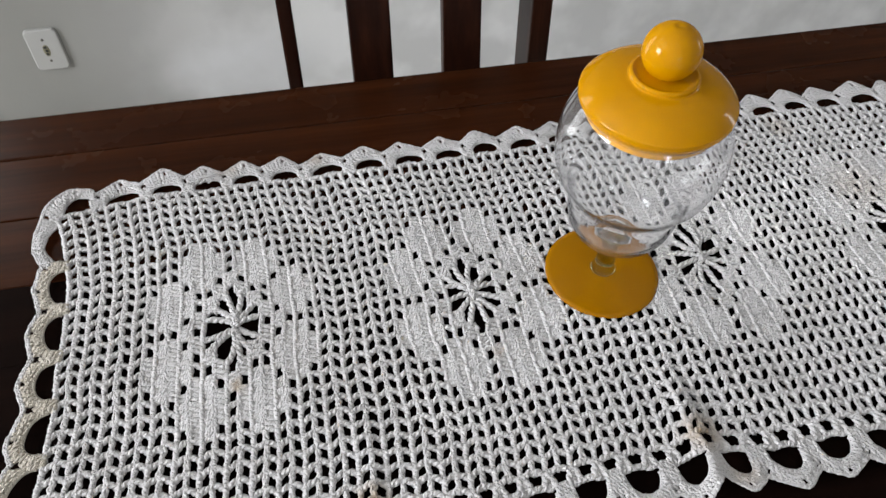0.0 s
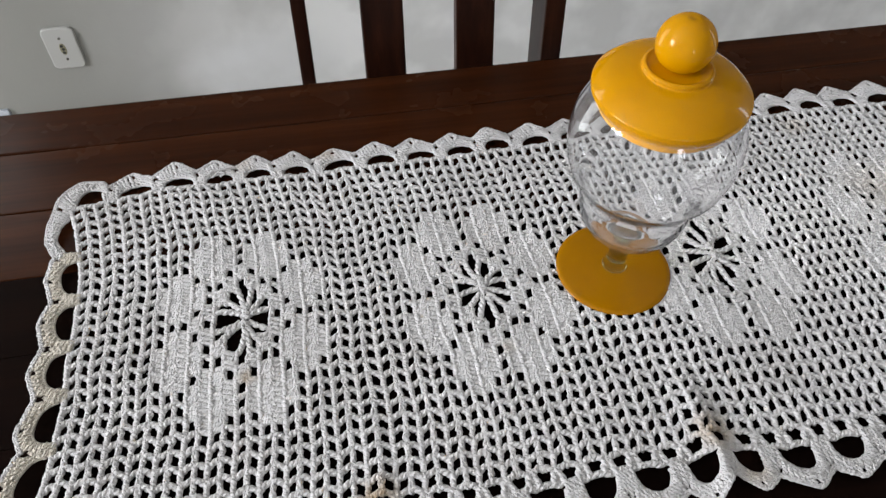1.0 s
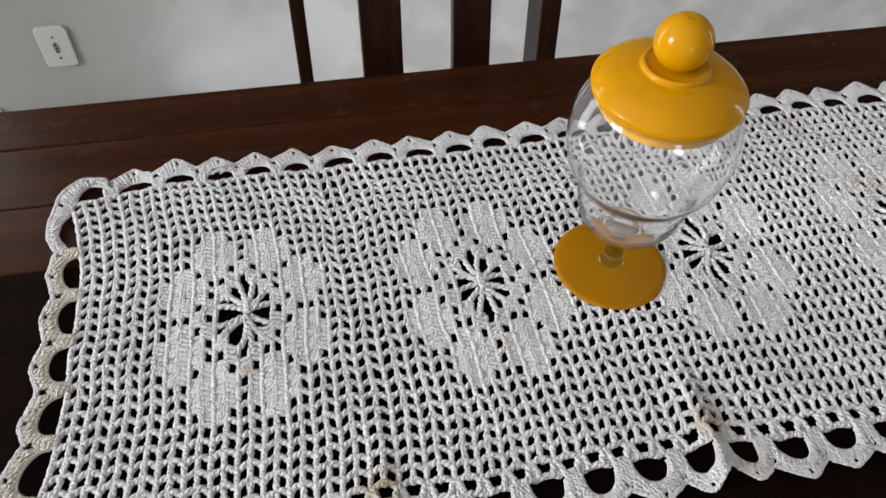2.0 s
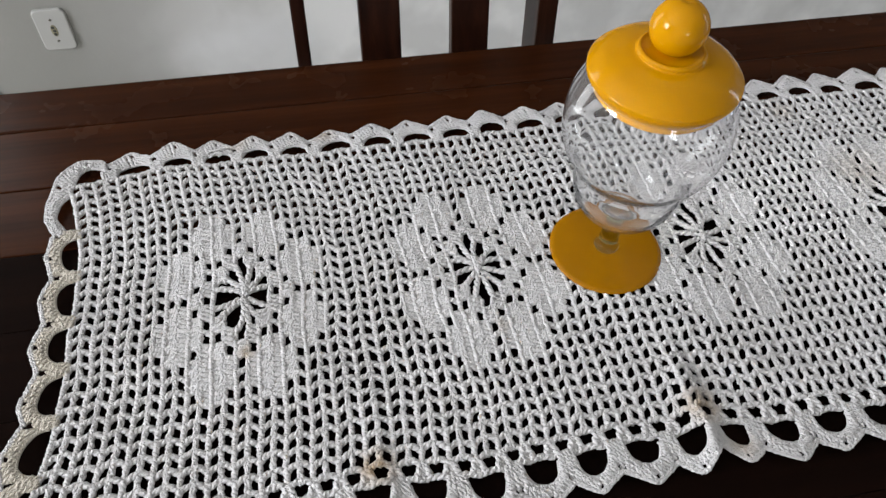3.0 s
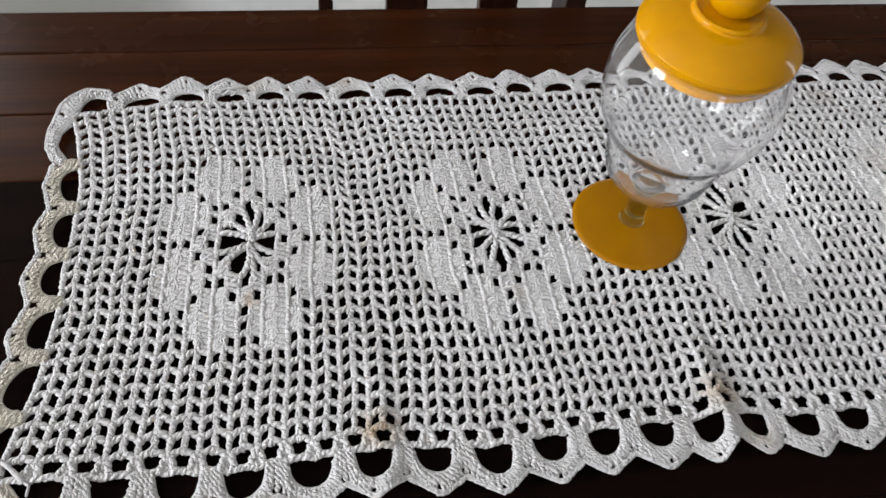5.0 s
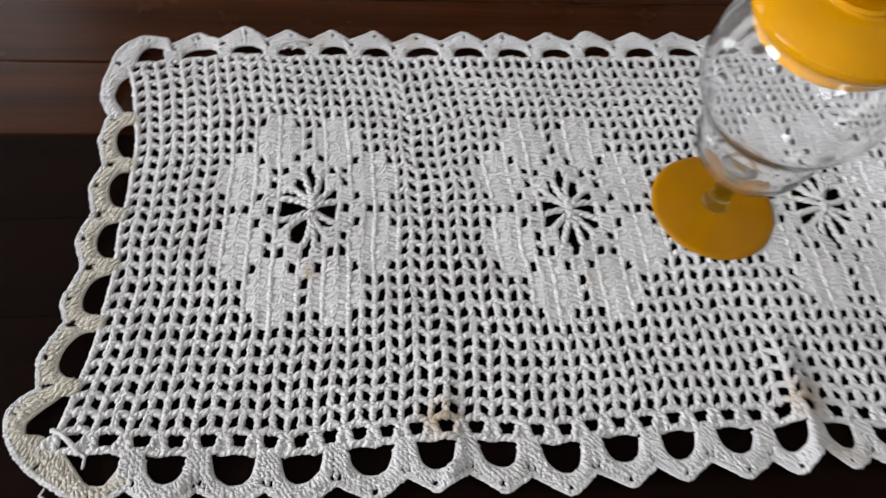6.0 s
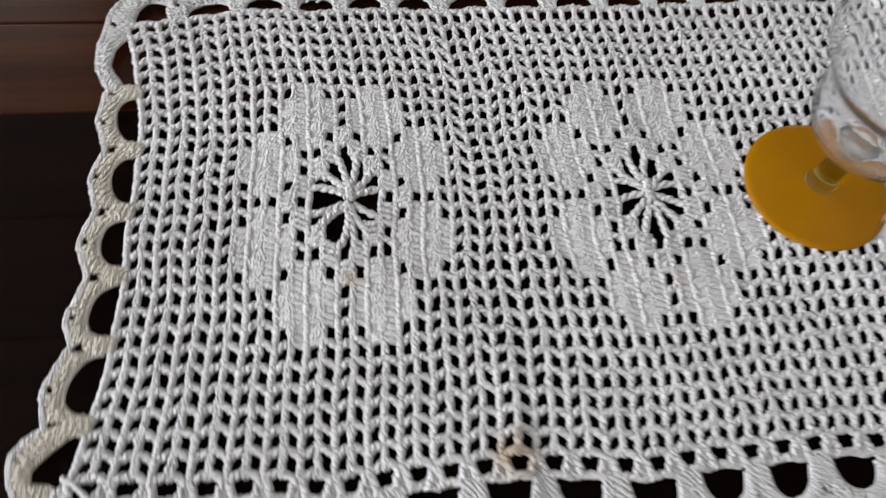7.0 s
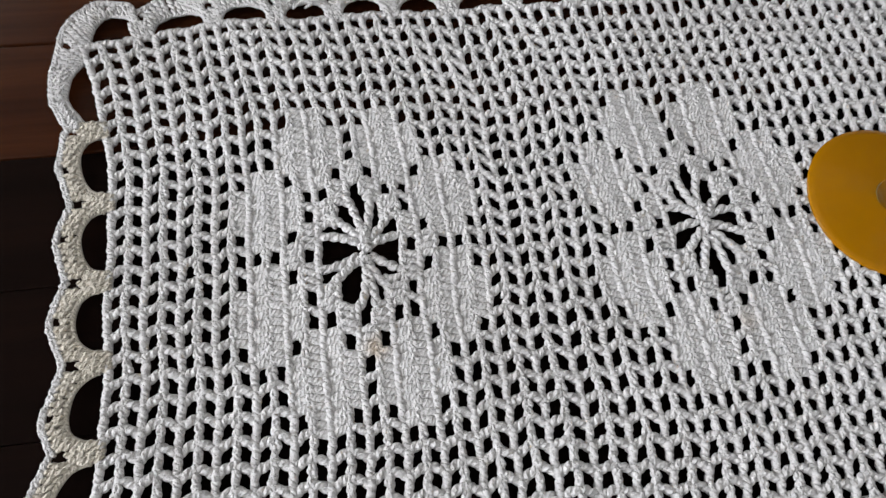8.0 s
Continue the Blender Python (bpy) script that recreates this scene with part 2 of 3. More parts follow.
# ---- wall outlet ----
def outlet():
    root = thing("wall_outlet", "white plastic two-pin wall outlet with two screws", "outlet", at=(-0.516, WALL, 0.228))
    plate = bmesh.new()
    add_box(plate, (-0.039, -0.009, -0.058), (0.039, 0.0, 0.058))
    bmesh.ops.bevel(plate, geom=[e for e in plate.edges if abs(e.verts[0].co.y - e.verts[1].co.y) > 0.005], offset=0.014, segments=6, affect="EDGES", profile=0.5)
    front = [e for e in plate.edges if all(v.co.y < -0.0085 for v in e.verts)]
    bmesh.ops.bevel(plate, geom=front, offset=0.004, segments=3, affect="EDGES", profile=0.5)
    plate = part("plate", plate, PLASTIC, root, smooth=False)
    bm = lathe([(0.0, 0.0), (0.0095, 0.0), (0.0100, 0.0006), (0.0092, 0.0014), (0.0, 0.0014)], 28)
    for v in bm.verts:
        v.co.x, v.co.y = v.co.x * 0.78, v.co.y * 1.65
    bmesh.ops.transform(bm, matrix=pose(0, -0.0088, 0, 90), verts=bm.verts)
    socket = part("socket", bm, OLIVE, root, "olive grey socket insert")
    for x, z in ((0.0, -0.0095), (0.001, 0.0), (-0.001, 0.0095)):
        hole = lathe([(0.0, 0.0), (0.0034, 0.0), (0.0040, 0.0010), (0.0, 0.0010)], 16)
        bmesh.ops.transform(hole, matrix=pose(x, -0.0100, z, 90), verts=hole.verts)
        part("contact", hole, SLOT, socket, "dark pin hole")
    for z in (-0.030, 0.030):
        screw = lathe([(0.0, 0.0), (0.0032, 0.0), (0.0032, 0.0010), (0.0020, 0.0016), (0.0, 0.0016)], 16)
        bmesh.ops.transform(screw, matrix=pose(0, -0.0088, z, 90), verts=screw.verts)
        part("screw", screw, METAL, root, "dark metal screw")
    return root


outlet()


# ---- table ----
def table():
    root = thing("dining_table", "dark varnished wooden dining table of long boards", "table")
    root.rotation_euler.z = radians(-0.5)
    x0, x1 = -0.52, 1.24
    seams = [0.3675, 0.2905, 0.192, 0.0975, 0.003, -0.092, -0.187, -0.282, -0.377]
    for n, (back, front) in enumerate(zip(seams, seams[1:])):
        gap = 0.0007 if n < 3 else 0.0003
        bm = box((x0, front + gap, TOP - 0.028), (x1, back - gap, TOP), (0.003, 0.0016, 0.0016, 0.0006)[min(n, 3)], 2)
        board = part("board", bm, WOOD_BACK if n < 3 else WOOD_DARK, root, "reddish brown board" if n < 3 else "nearly black board")
    part("apron", box((x0 + 0.06, -0.335, TOP - 0.12), (x1 - 0.06, -0.315, TOP - 0.028)), WOOD_DARK, root)
    part("apron", box((x0 + 0.06, 0.305, TOP - 0.12), (x1 - 0.06, 0.325, TOP - 0.028)), WOOD_DARK, root)
    for x in (x0 + 0.05, x1 - 0.12):
        for y in (-0.345, 0.265):
            part("leg", box((x, y, 0.0), (x + 0.07, y + 0.07, TOP - 0.028), 0.004), WOOD_DARK, root)
    return root


table()


# ---- chair behind the table ----
def chair():
    root = thing("dining_chair", "dark brown wooden dining chair with upright back slats", "chair", at=(0.277, 0.43, 0.0))
    lean = radians(8)
    base = 0.46

    def upright(name, x0, x1, depth, low, high):
        bm = box((x0, 0, low), (x1, depth, high), 0.003)
        for v in bm.verts:
            v.co.y += max(v.co.z - base, 0) * math.tan(lean) - 0.035
        return part(name, bm, WOOD_CHAIR, root)

    upright("post", -0.1975, -0.178, 0.064, 0.0, 1.06)
    upright("post", 0.1530, 0.183, 0.064, 0.0, 1.06)
    upright("slat", -0.1074, -0.051, 0.020, base, 1.02)
    upright("slat", 0.0206, 0.075, 0.020, base, 1.02)
    rail = box((-0.1765, -0.002, 1.0), (0.1485, 0.030, 1.08), 0.006)
    for v in rail.verts:
        v.co.y += (v.co.z - base) * math.tan(lean) - 0.035
    part("top_rail", rail, WOOD_CHAIR, root)
    part("seat", box((-0.20, -0.42, base - 0.03), (0.20, 0.0, base), 0.008), WOOD_CHAIR, root)
    for x in (-0.1975, 0.138):
        part("leg", box((x, -0.40, 0.0), (x + 0.032, -0.368, base - 0.03), 0.003), WOOD_CHAIR, root)
    return root


chair()


# ---- glass jar ----
def jar():
    root = thing("candy_jar", "clear glass footed candy jar with glossy yellow lid", "jar", at=(*JAR, CLOTH + 0.0058))
    root.rotation_euler = (radians(0.8), radians(0.55), 0.0)      # it leans a little on the uneven crochet
    foot = lathe([(0.0, 0.0015), (0.03, 0.0008), (0.0555, 0.0), (0.0572, 0.0008), (0.0576, 0.0020), (0.0570, 0.0032), (0.052, 0.0040), (0.030, 0.0058), (0.012, 0.0080), (0.0, 0.0084)], 96)
    part("foot", foot, FOOT, root, "amber yellow painted glass foot", True)
    stem = lathe(smooth_profile([(0.0, 0.0082), (0.0120, 0.0084), (0.0106, 0.014), (0.0096, 0.028), (0.0098, 0.048), (0.0128, 0.0580), (0.0, 0.0592)], 4), 48)
    ob = part("stem", stem, STEM, root, "short clear glass stem", True)
    ob.visible_shadow = False
    # a small lower cup, drawn in at its neck, and the wide bowl above it
    shape = [(0.0, 0.0595), (0.012, 0.0598), (0.0250, 0.0622), (0.0350, 0.0678), (0.0425, 0.0763), (0.0475, 0.0868), (0.0500, 0.0985), (0.0509, 0.1090), (0.0520, 0.1185), (0.0552, 0.1268),
             (0.0608, 0.1350), (0.0666, 0.1455), (0.0707, 0.1595), (0.0721, 0.1745), (0.0702, 0.1950), (0.0636, 0.2140), (0.0606, 0.2206), (0.0597, 0.2256)]
    outer = smooth_profile(shape, 5)
    inner = []
    for r, z in reversed(outer):
        if r > 0.022:
            low = float(smoothstep(0.150, 0.085, z))
            inner.append((r - 0.0012 - 0.0012 * low - 0.0003 * math.exp(-((z - 0.130) / 0.014) ** 2), z + 0.0022 * low))
    inner += smooth_profile([(0.0175, 0.0645), (0.0140, 0.0672), (0.0100, 0.0700), (0.0050, 0.0690), (0.0, 0.0675)], 4)
    bowl = part("bowl", lathe(outer + inner, 96), GLASS, root, "clear blown glass bowl", True)
    bowl.visible_shadow = False
    lid = lathe(smooth_profile([(0.0, 0.2366), (0.045, 0.2266), (0.046, 0.2126), (0.0495, 0.2074), (0.0515, 0.2074), (0.0535, 0.2111), (0.0556, 0.2161), (0.0592, 0.2208), (0.0620, 0.2251), (0.0623, 0.2281), (0.0610, 0.2316), (0.051, 0.2398),
                                (0.036, 0.2451), (0.0278, 0.2468), (0.0272, 0.2494), (0.0248, 0.2510), (0.0200, 0.2496), (0.0, 0.2496)], 5), 96)
    lid = part("lid", lid, LID, root, "glossy yellow domed lid", True)
    knob = bmesh.new()
    bmesh.ops.create_uvsphere(knob, u_segments=48, v_segments=32, radius=0.0224)
    for v in knob.verts:
        d = math.hypot(v.co.x, v.co.y)
        if v.co.z > 0 and d < 0.004:
            v.co.z -= 0.0016 * (1 - d / 0.004)
        v.co.z += 0.2696
    part("knob", knob, LID, lid, "round yellow ball knob", True)
    return root


jar()


# ---- crochet runner ----
rng = np.random.default_rng(7)
FIRST, LAST, LOW, HIGHEST = -14, 80, -14, 13          # columns and rows of cells, counted from the first flower
FLOWERS = (0, 22, 44, 66)


def lay(u, v, lift=0.0):
    """Where the point in column u and row v of the crochet lies on the table."""
    u, v = np.asarray(u, float), np.asarray(v, float)
    end_l = np.clip((-3.0 - u) / 11.5, 0, 1.3) ** 1.5
    end_r = np.clip((u - 69.0) / 11.5, 0, 1.3) ** 1.5
    bow = 0.001 - np.where(v > 0, 0.0195 * np.abs(v / 13) ** 3, 0.0150 * np.abs(v / 13) ** 4)
    shift = np.interp(u, (-14, 0, 22, 44, 66, 80), (0, 0, -0.0056, 0.002, -0.002, -0.003))
    lean_back = np.interp(u, (-8, 0, 14, 30), (0, -0.0002, -0.0005, -0.0006))
    lean_front = np.interp(u, (-14, -3, 7, 11, 16, 22, 30), (0.0002, 0.0005, 0.0004, 0.0002, -0.0001, -0.0002, 0.0))
    x = u * DX + shift + lean_back * np.maximum(v, 0) + lean_front * np.minimum(v, 0) + (end_l - end_r) * bow
    # rows: the worked width differs along the runner
    rows = (np.interp(u, (-14, -9, -5, 0, 5, 9, 14, 20, 26, 33, 36.5, 39, 44, 66, 80), (-0.204, -0.206, -0.209, -0.2115, -0.209, -0.2055, -0.209, -0.2105, -0.2075, -0.208, -0.2095, -0.2115, -0.2130, -0.2135, -0.208)),
            np.interp(u, (-14, 0, 9, 16, 22, 33, 66, 80), (-0.114, -0.118, -0.1135, -0.1205, -0.122, -0.116, -0.120, -0.112)),
            np.interp(u, (-14, -6, 6, 22, 44, 66, 80), (-0.001, 0.0045, 0.0040, -0.0015, -0.003, 0.001, 0.0)),
            np.interp(u, (-14, 0, 11, 22, 44, 66, 80), (0.083, 0.0885, 0.085, 0.0800, 0.085, 0.088, 0.087)),
            np.interp(u, (-14, -10, -6, 0, 24, 44, 66, 80), (0.1810, 0.1895, 0.1910, 0.1920, 0.1918, 0.1930, 0.1945, 0.1860)))
    knots = (-14.5, -8.0, 0.0, 6.0, 13.5)
    y = rows[0] + (v + 14.5) * (rows[1] - rows[0]) / 6.5
    for n in (1, 2, 3):
        y = np.where(v > knots[n], rows[n] + (v - knots[n]) * (rows[n + 1] - rows[n]) / (knots[n + 1] - knots[n]), y)
    # between two flowers the rows sag by half a row
    sag = np.exp(-((u - 10.4) / 1.9) ** 2) * np.interp(v, (-4, 0, 2, 5, 8, 10, 11.5, 13.5), (0, -0.28, -0.46, -0.54, -0.56, -0.7, -0.7, -0.2))
    rise = 0.40 * np.exp(-((u + 5.5) / 4.2) ** 2) * np.interp(v, (5, 7.5, 12, 13.5), (0, 1, 1, 0.3))
    tight = smoothstep(12.5, 16, u) * np.interp(v, (3.5, 6, 8, 10, 12, 13.5), (0, 0.24, 0.24, 0, -0.32, -0.1))
    dip = -0.17 * np.exp(-((u - 18.2) / 2.6) ** 2) * smoothstep(-6.5, -9, v)
    y = y + 0.0142 * (sag + rise + tight + dip)
    # towards the back edge the columns are drawn to one side, at the front to the other
    x = x - DX * np.interp(u, (-14, -9, -6, -2, 3, 10, 14, 16, 18, 20, 22, 26, 80), (0.1, 0.5, 1.0, 1.2, 1.0, 0.85, 0.75, 0.6, 0.45, 0.3, 0.18, 0.25, 0.25)) * np.clip((v - 7) / 5, 0, 1.3) ** 1.1
    x = x + 0.32 * DX * np.interp(u, (10, 12.5, 18, 22), (0, 1, 1, 0.2)) * smoothstep(-2.6, -4.6, v) * smoothstep(-14, -9, v)
    x = x - 0.0027 * np.exp(-((u - 8.9) / 0.9) ** 2) * smoothstep(-2.0, 0.5, v) * smoothstep(9.0, 5.0, v)
    # the cloth is drawn together in a small fold at its front edge
    front = smoothstep(-6.5, -14.5, v)
    y = y + 0.006 * front * np.exp(-((x - 0.393) / 0.020) ** 2)
    y = y + 0.0008 * np.sin(x * 67 + v * 0.5)
    x = x + 0.0008 * np.sin(v * 0.62 + x * 9) + 0.0006 * np.sin(v * 1.3 + x * 40)
    z = CLOTH + 0.0024 + 0.0011 * (1 + np.sin(x * 44 + v * 0.55) * np.sin(v * 0.45 + x * 13))
    z = z + front * (0.009 * np.exp(-((x - 0.386) / 0.010) ** 2) + 0.004 * np.exp(-((x - 0.106) / 0.008) ** 2))
    return np.stack([x, y, z + lift + 0 * x], -1)


def ropes(paths, radius, sides=9, lobes=3, twist=1.0, depth=0.14, flat=1.0, capped=True):
    """Twisted yarn along paths of shape (count, points, 3): vertices and quads."""
    paths = np.asarray(paths, float)
    count, n, _ = paths.shape
    tangent = np.gradient(paths, axis=1)
    tangent /= np.linalg.norm(tangent, axis=2, keepdims=True) + 1e-12
    side = np.cross(tangent, np.array([0.0, 0.0, 1.0]))
    side /= np.linalg.norm(side, axis=2, keepdims=True) + 1e-9
    up = np.cross(side, tangent)
    along = np.concatenate([np.zeros((count, 1)), np.cumsum(np.linalg.norm(np.diff(paths, axis=1), axis=2), 1)], 1)
    angle = np.arange(sides) * 2 * np.pi / sides
    phase = rng.uniform(0, 6.28, (count, 1, 1))
    uneven = rng.normal(0, 1, (count, n + 4))
    uneven = sum(uneven[:, k:k + n] for k in range(5)) / 5 ** 0.5
    turn = twist * along / radius + 0.35 * uneven
    r = radius * (1 + 0.06 * uneven[..., None]) * (1 + depth * np.cos(lobes * (angle[None, None] + phase) - turn[..., None]))
    if capped:
        ends = np.ones(n)
        ends[[0, -1]] = 0.45
        r = r * ends[None, :, None]
    verts = paths[:, :, None] + side[:, :, None] * (r * np.cos(angle))[..., None] + up[:, :, None] * (r * flat * np.sin(angle))[..., None]
    k = np.arange(sides)
    ring = np.stack([k, (k + 1) % sides, (k + 1) % sides + sides, k + sides], -1)
    one = (ring[None] + (np.arange(n - 1) * sides)[:, None, None]).reshape(-1, 4)
    quads = (one[None] + (np.arange(count) * n * sides)[:, None, None]).reshape(-1, 4)
    across = np.stack([k, k + 1, k + 1, k], -1) / sides
    near, far = along[:, :-1, None], along[:, 1:, None]
    length = np.stack([near, near, far, far], -1) + 0 * across[None, None]
    uv = np.stack([np.broadcast_to(across[None, None], length.shape) + phase[..., None] / 6.283, length], -1)
    return verts.reshape(-1, 3), quads, uv.reshape(-1, 2)


def twine(paths, radius, pitch, strands=2, step=0.0011, flat=0.9, sides=6, spread=0.5):
    """Strands laid round each other along paths of shape (count, points, 3), worked from thinner yarn."""
    paths = np.asarray(paths, float)
    count, n, _ = paths.shape
    length = np.linalg.norm(np.diff(paths, axis=1), axis=2).sum(1).mean()
    m = max(int(length / step) + 1, 6)
    at = np.linspace(0, n - 1, m)
    k = np.minimum(at.astype(int), n - 2)
    q = (at - k)[None, :, None]
    slope = np.gradient(paths, axis=1)
    a, b, da, db = paths[:, k], paths[:, k + 1], slope[:, k], slope[:, k + 1]
    p = (1 + 2 * q) * (1 - q) ** 2 * a + q * (1 - q) ** 2 * da + q * q * (3 - 2 * q) * b + q * q * (q - 1) * db
    tangent = np.gradient(p, axis=1)
    tangent /= np.linalg.norm(tangent, axis=2, keepdims=True) + 1e-12
    side = np.cross(tangent, np.array([0.0, 0.0, 1.0]))
    side /= np.linalg.norm(side, axis=2, keepdims=True) + 1e-9
    up = np.cross(side, tangent)
    along = np.concatenate([np.zeros((count, 1)), np.cumsum(np.linalg.norm(np.diff(p, axis=1), axis=2), 1)], 1)
    start = rng.uniform(0, 6.28, (count, 1))
    drift = rng.normal(0, 1, (count, m + 8))
    drift = np.cumsum(drift, 1)[:, 4:-4] * 0.12
    made = []
    for j in range(strands):
        turn = 2 * np.pi * (along / pitch + j / strands) + start + drift
        off = spread * radius
        made.append(p + side * (off * np.cos(turn))[..., None] + up * (off * flat * np.sin(turn))[..., None])
    return ropes(np.concatenate(made), radius * (1.1 - spread), sides, 2, 1.2, 0.08)


def cloth_part(name, pieces, parent, label="", kind=""):
    """One mesh from several batches of yarn."""
    start, vs, qs, ts, tints = 0, [], [], [], []
    for v, q, uv, *tint in pieces:
        tints.append(np.full(len(q), tint[0] if tint else 0, np.int32))
        vs.append(v)
        ts.append(uv)
        qs.append(q + start)
        start += len(v)
    v, q = np.concatenate(vs), np.concatenate(qs)
    mesh = bpy.data.meshes.new(name)
    mesh.vertices.add(len(v))
    mesh.vertices.foreach_set("co", v.astype(np.float32).ravel())
    mesh.loops.add(q.size)
    mesh.loops.foreach_set("vertex_index", q.astype(np.int32).ravel())
    mesh.polygons.add(len(q))
    mesh.polygons.foreach_set("loop_start", np.arange(0, q.size, 4, dtype=np.int32))
    mesh.update(calc_edges=True)
    mesh.uv_layers.new(name="yarn").data.foreach_set("uv", np.concatenate(ts).astype(np.float32).ravel())
    mesh.shade_smooth()
    mesh.materials.append(YARN)
    if any(t.any() for t in tints):
        mesh.materials.append(WARM_YARN)
        mesh.polygons.foreach_set("material_index", np.concatenate(tints))
    ob = new(name, mesh)
    ob.parent = parent
    return tagged(ob, label, kind=kind)


def flower_holes():
    """Open cells of a flower, for one quarter; the rest are worked solid."""
    quarter = {(7, 0), (6, 0), (5, 0), (3, 0), (7, 1), (4, 1), (3, 2), (3, 3), (2, 3), (1, 4), (4, 4), (7, 4),
               (0, 5), (5, 5), (6, 5), (7, 5), (0, 6), (5, 6), (6, 6), (7, 6), (0, 7), (1, 7), (4, 7), (5, 7), (6, 7), (7, 7)}
    return {(a * i, b * j) for i, j in quarter for a in (1, -1) for b in (1, -1)}


def flower_web():
    """Cells left out for the spider in a flower's middle."""
    return {(i, j) for i in range(-2, 3) for j in range(-2, 3) if abs(j) < 2 or abs(i) < 2} | {(0, 3), (0, -3)}


HOLES, WEB = flower_holes(), flower_web()


def cell_kind(i, j):
    """net, web, or the petal to which a solid cell belongs."""
    near = min(FLOWERS, key=lambda f: abs(i - f))
    a, b = i - near, j
    if abs(a) > 7 or abs(b) > 7 or (a, b) in HOLES:
        return "net"
    if (a, b) in WEB:
        return "web"
    if abs(b) >= 4 and 1 <= abs(a) <= 4 and not (abs(a) == 4 and abs(b) == 4):
        return ("petal", near, a > 0, b > 0, True)
    if abs(a) >= 4 and 1 <= abs(b) <= 5:
        return ("petal", near, a > 0, b > 0, False)
    return ("heart", near)


def post_path(i, v, points=9, sink=0.0, steep=0.22):
    """A post across column i at row position v: it leaves the plain ridge, climbs away from it and bends over into the next ridge."""
    s = np.linspace(0, 1, points)
    away = 1 - s if i % 2 else s          # 0 at the plain ridge, 1 at the worked one
    jog = rng.normal(0, 0.035 if steep > 0.1 else 0.012, 2)
    uu = i - 0.60 + 1.2 * s + jog[0] * 0.4
    vv = v + steep * (2.2 * np.sin(away * 1.75) - 1.35) + jog[1] * (0.4 + away)
    return lay(uu, vv, 0.0014 * np.sin(s * math.pi) + 0.0012 * away ** 2 - sink + rng.normal(0, 0.0002))


def runner():
    root = thing("table_runner", "off-white crocheted cotton table runner with flower motifs and scalloped edging", "table runner")
    posts = {}

    def keep(key, path):
        posts.setdefault(key, []).append(path)

    for i in range(FIRST, LAST + 1):
        for k in range(2 * LOW - 1, 2 * HIGHEST + 2, 2):
            v = k / 2
            below, above = cell_kind(i, (k - 1) // 2), cell_kind(i, (k + 1) // 2)
            if below == "web" and above == "web":
                continue
            key = next((c for c in (above, below) if isinstance(c, tuple)), "net")
            keep(key, post_path(i, v, 9, 0.0005 if key == "net" else 0.0003, 0.06 if k in (2 * LOW - 1, 2 * HIGHEST + 1) else 0.19 if key == "net" else 0.08))
        for j in range(LOW, HIGHEST + 1):
            c = cell_kind(i, j)
            if isinstance(c, tuple):
                for off in (-1 / 6, 1 / 6):
                    keep(c, post_path(i, j + off, 9, 0.0003, 0.08))
    # ridges between the columns, cut where a flower's middle is left open
    fine, plain, chain, loops = [], [], [], []
    for i in range(FIRST - 1, LAST + 1):
        v = LOW - 0.62 if i % 2 else LOW + 0.38
        runs, now = [], []
        while v <= HIGHEST + 0.63:
            near = min(FLOWERS, key=lambda f: abs(i + 0.5 - f))
            a = abs(i + 0.5 - near)
            open_here = (a < 2 and abs(v) < 1.2) or (a < 1 and abs(v) < 2.7)
            if open_here:
                if len(now) > 6:
                    runs.append(now)
                now = []
            else:
                now.append(v)
            v += 0.125
        runs.append(now)
        for run in runs:
            vv = np.array(run)
            odd = i % 2
            solid = np.array([isinstance(cell_kind(i, round(w)), tuple) and isinstance(cell_kind(i + 1, round(w)), tuple) for w in run])
            raised = np.convolve(np.pad(solid * 0.0003, 2, "edge"), np.ones(5) / 5, "valid")
            if odd:
                wob = 0.035 * np.sin(vv * 2 * math.pi) + rng.normal(0, 0.012, len(vv))
                plain.append(lay(i + 0.5 + wob, vv, 0.0008 + raised + 0.0007 * np.sin(vv * 2 * math.pi)))
                continue
            # the worked ridge: a soft zigzag in the net, slanted pairs of strands where it is close
            wob = 0.04 * (1 - solid) * np.sin(vv * 2 * math.pi + 0.8 * np.sin(i * 2.4)) + rng.normal(0, 0.015, len(vv))
            fine.append(lay(i + 0.5 + wob, vv, 0.0010 + 0.0004 * np.sin(vv * 2 * math.pi)))
            s = np.linspace(0, 1, 6)
            for v0 in np.arange(vv[0] + 0.3, vv[-1], 0.335):
                close = solid[min(np.searchsorted(vv, v0), len(vv) - 1)]
                for way in (-1, 1):
                    jog = rng.normal(0, 0.012 if close else 0.05, 2)
                    if close:
                        chain.append(lay(i + 0.5 + jog[0] + way * (0.27 * (1 - s) + 0.02), v0 + jog[1] - 0.36 + 0.46 * s, 0.0010 + 0.0009 * np.sin(s * 2.6)))
                    else:
                        loops.append(lay(i + 0.5 + jog[0] + way * (0.17 - 0.20 * s), v0 + jog[1] - 0.22 + 0.40 * s, 0.0012 + 0.0013 * np.sin(s * 2.8)))
    for i in range(FIRST - 1, LAST + 1):
        if i % 2:
            for d in (-0.50, 0.50):
                s = np.linspace(0, 1, 9)
                keep("net", lay(i + 0.5 + d * (1.0 - 0.7 * s), LOW - 0.55 + 0.9 * s + rng.normal(0, 0.06), 0.0010 + 0.0008 * np.sin(s * 3.1)))
    net = [twine(posts.pop("net"), 0.00290, 0.0105, spread=0.40)]
    for p in plain:
        net.append(twine(p[None], 0.00262, 0.0085, 2, 0.0013, 0.9, 7, 0.30))
    for p in fine:
        net.append(twine(p[None], 0.00250, -0.0110, 2, 0.0013, spread=0.42))
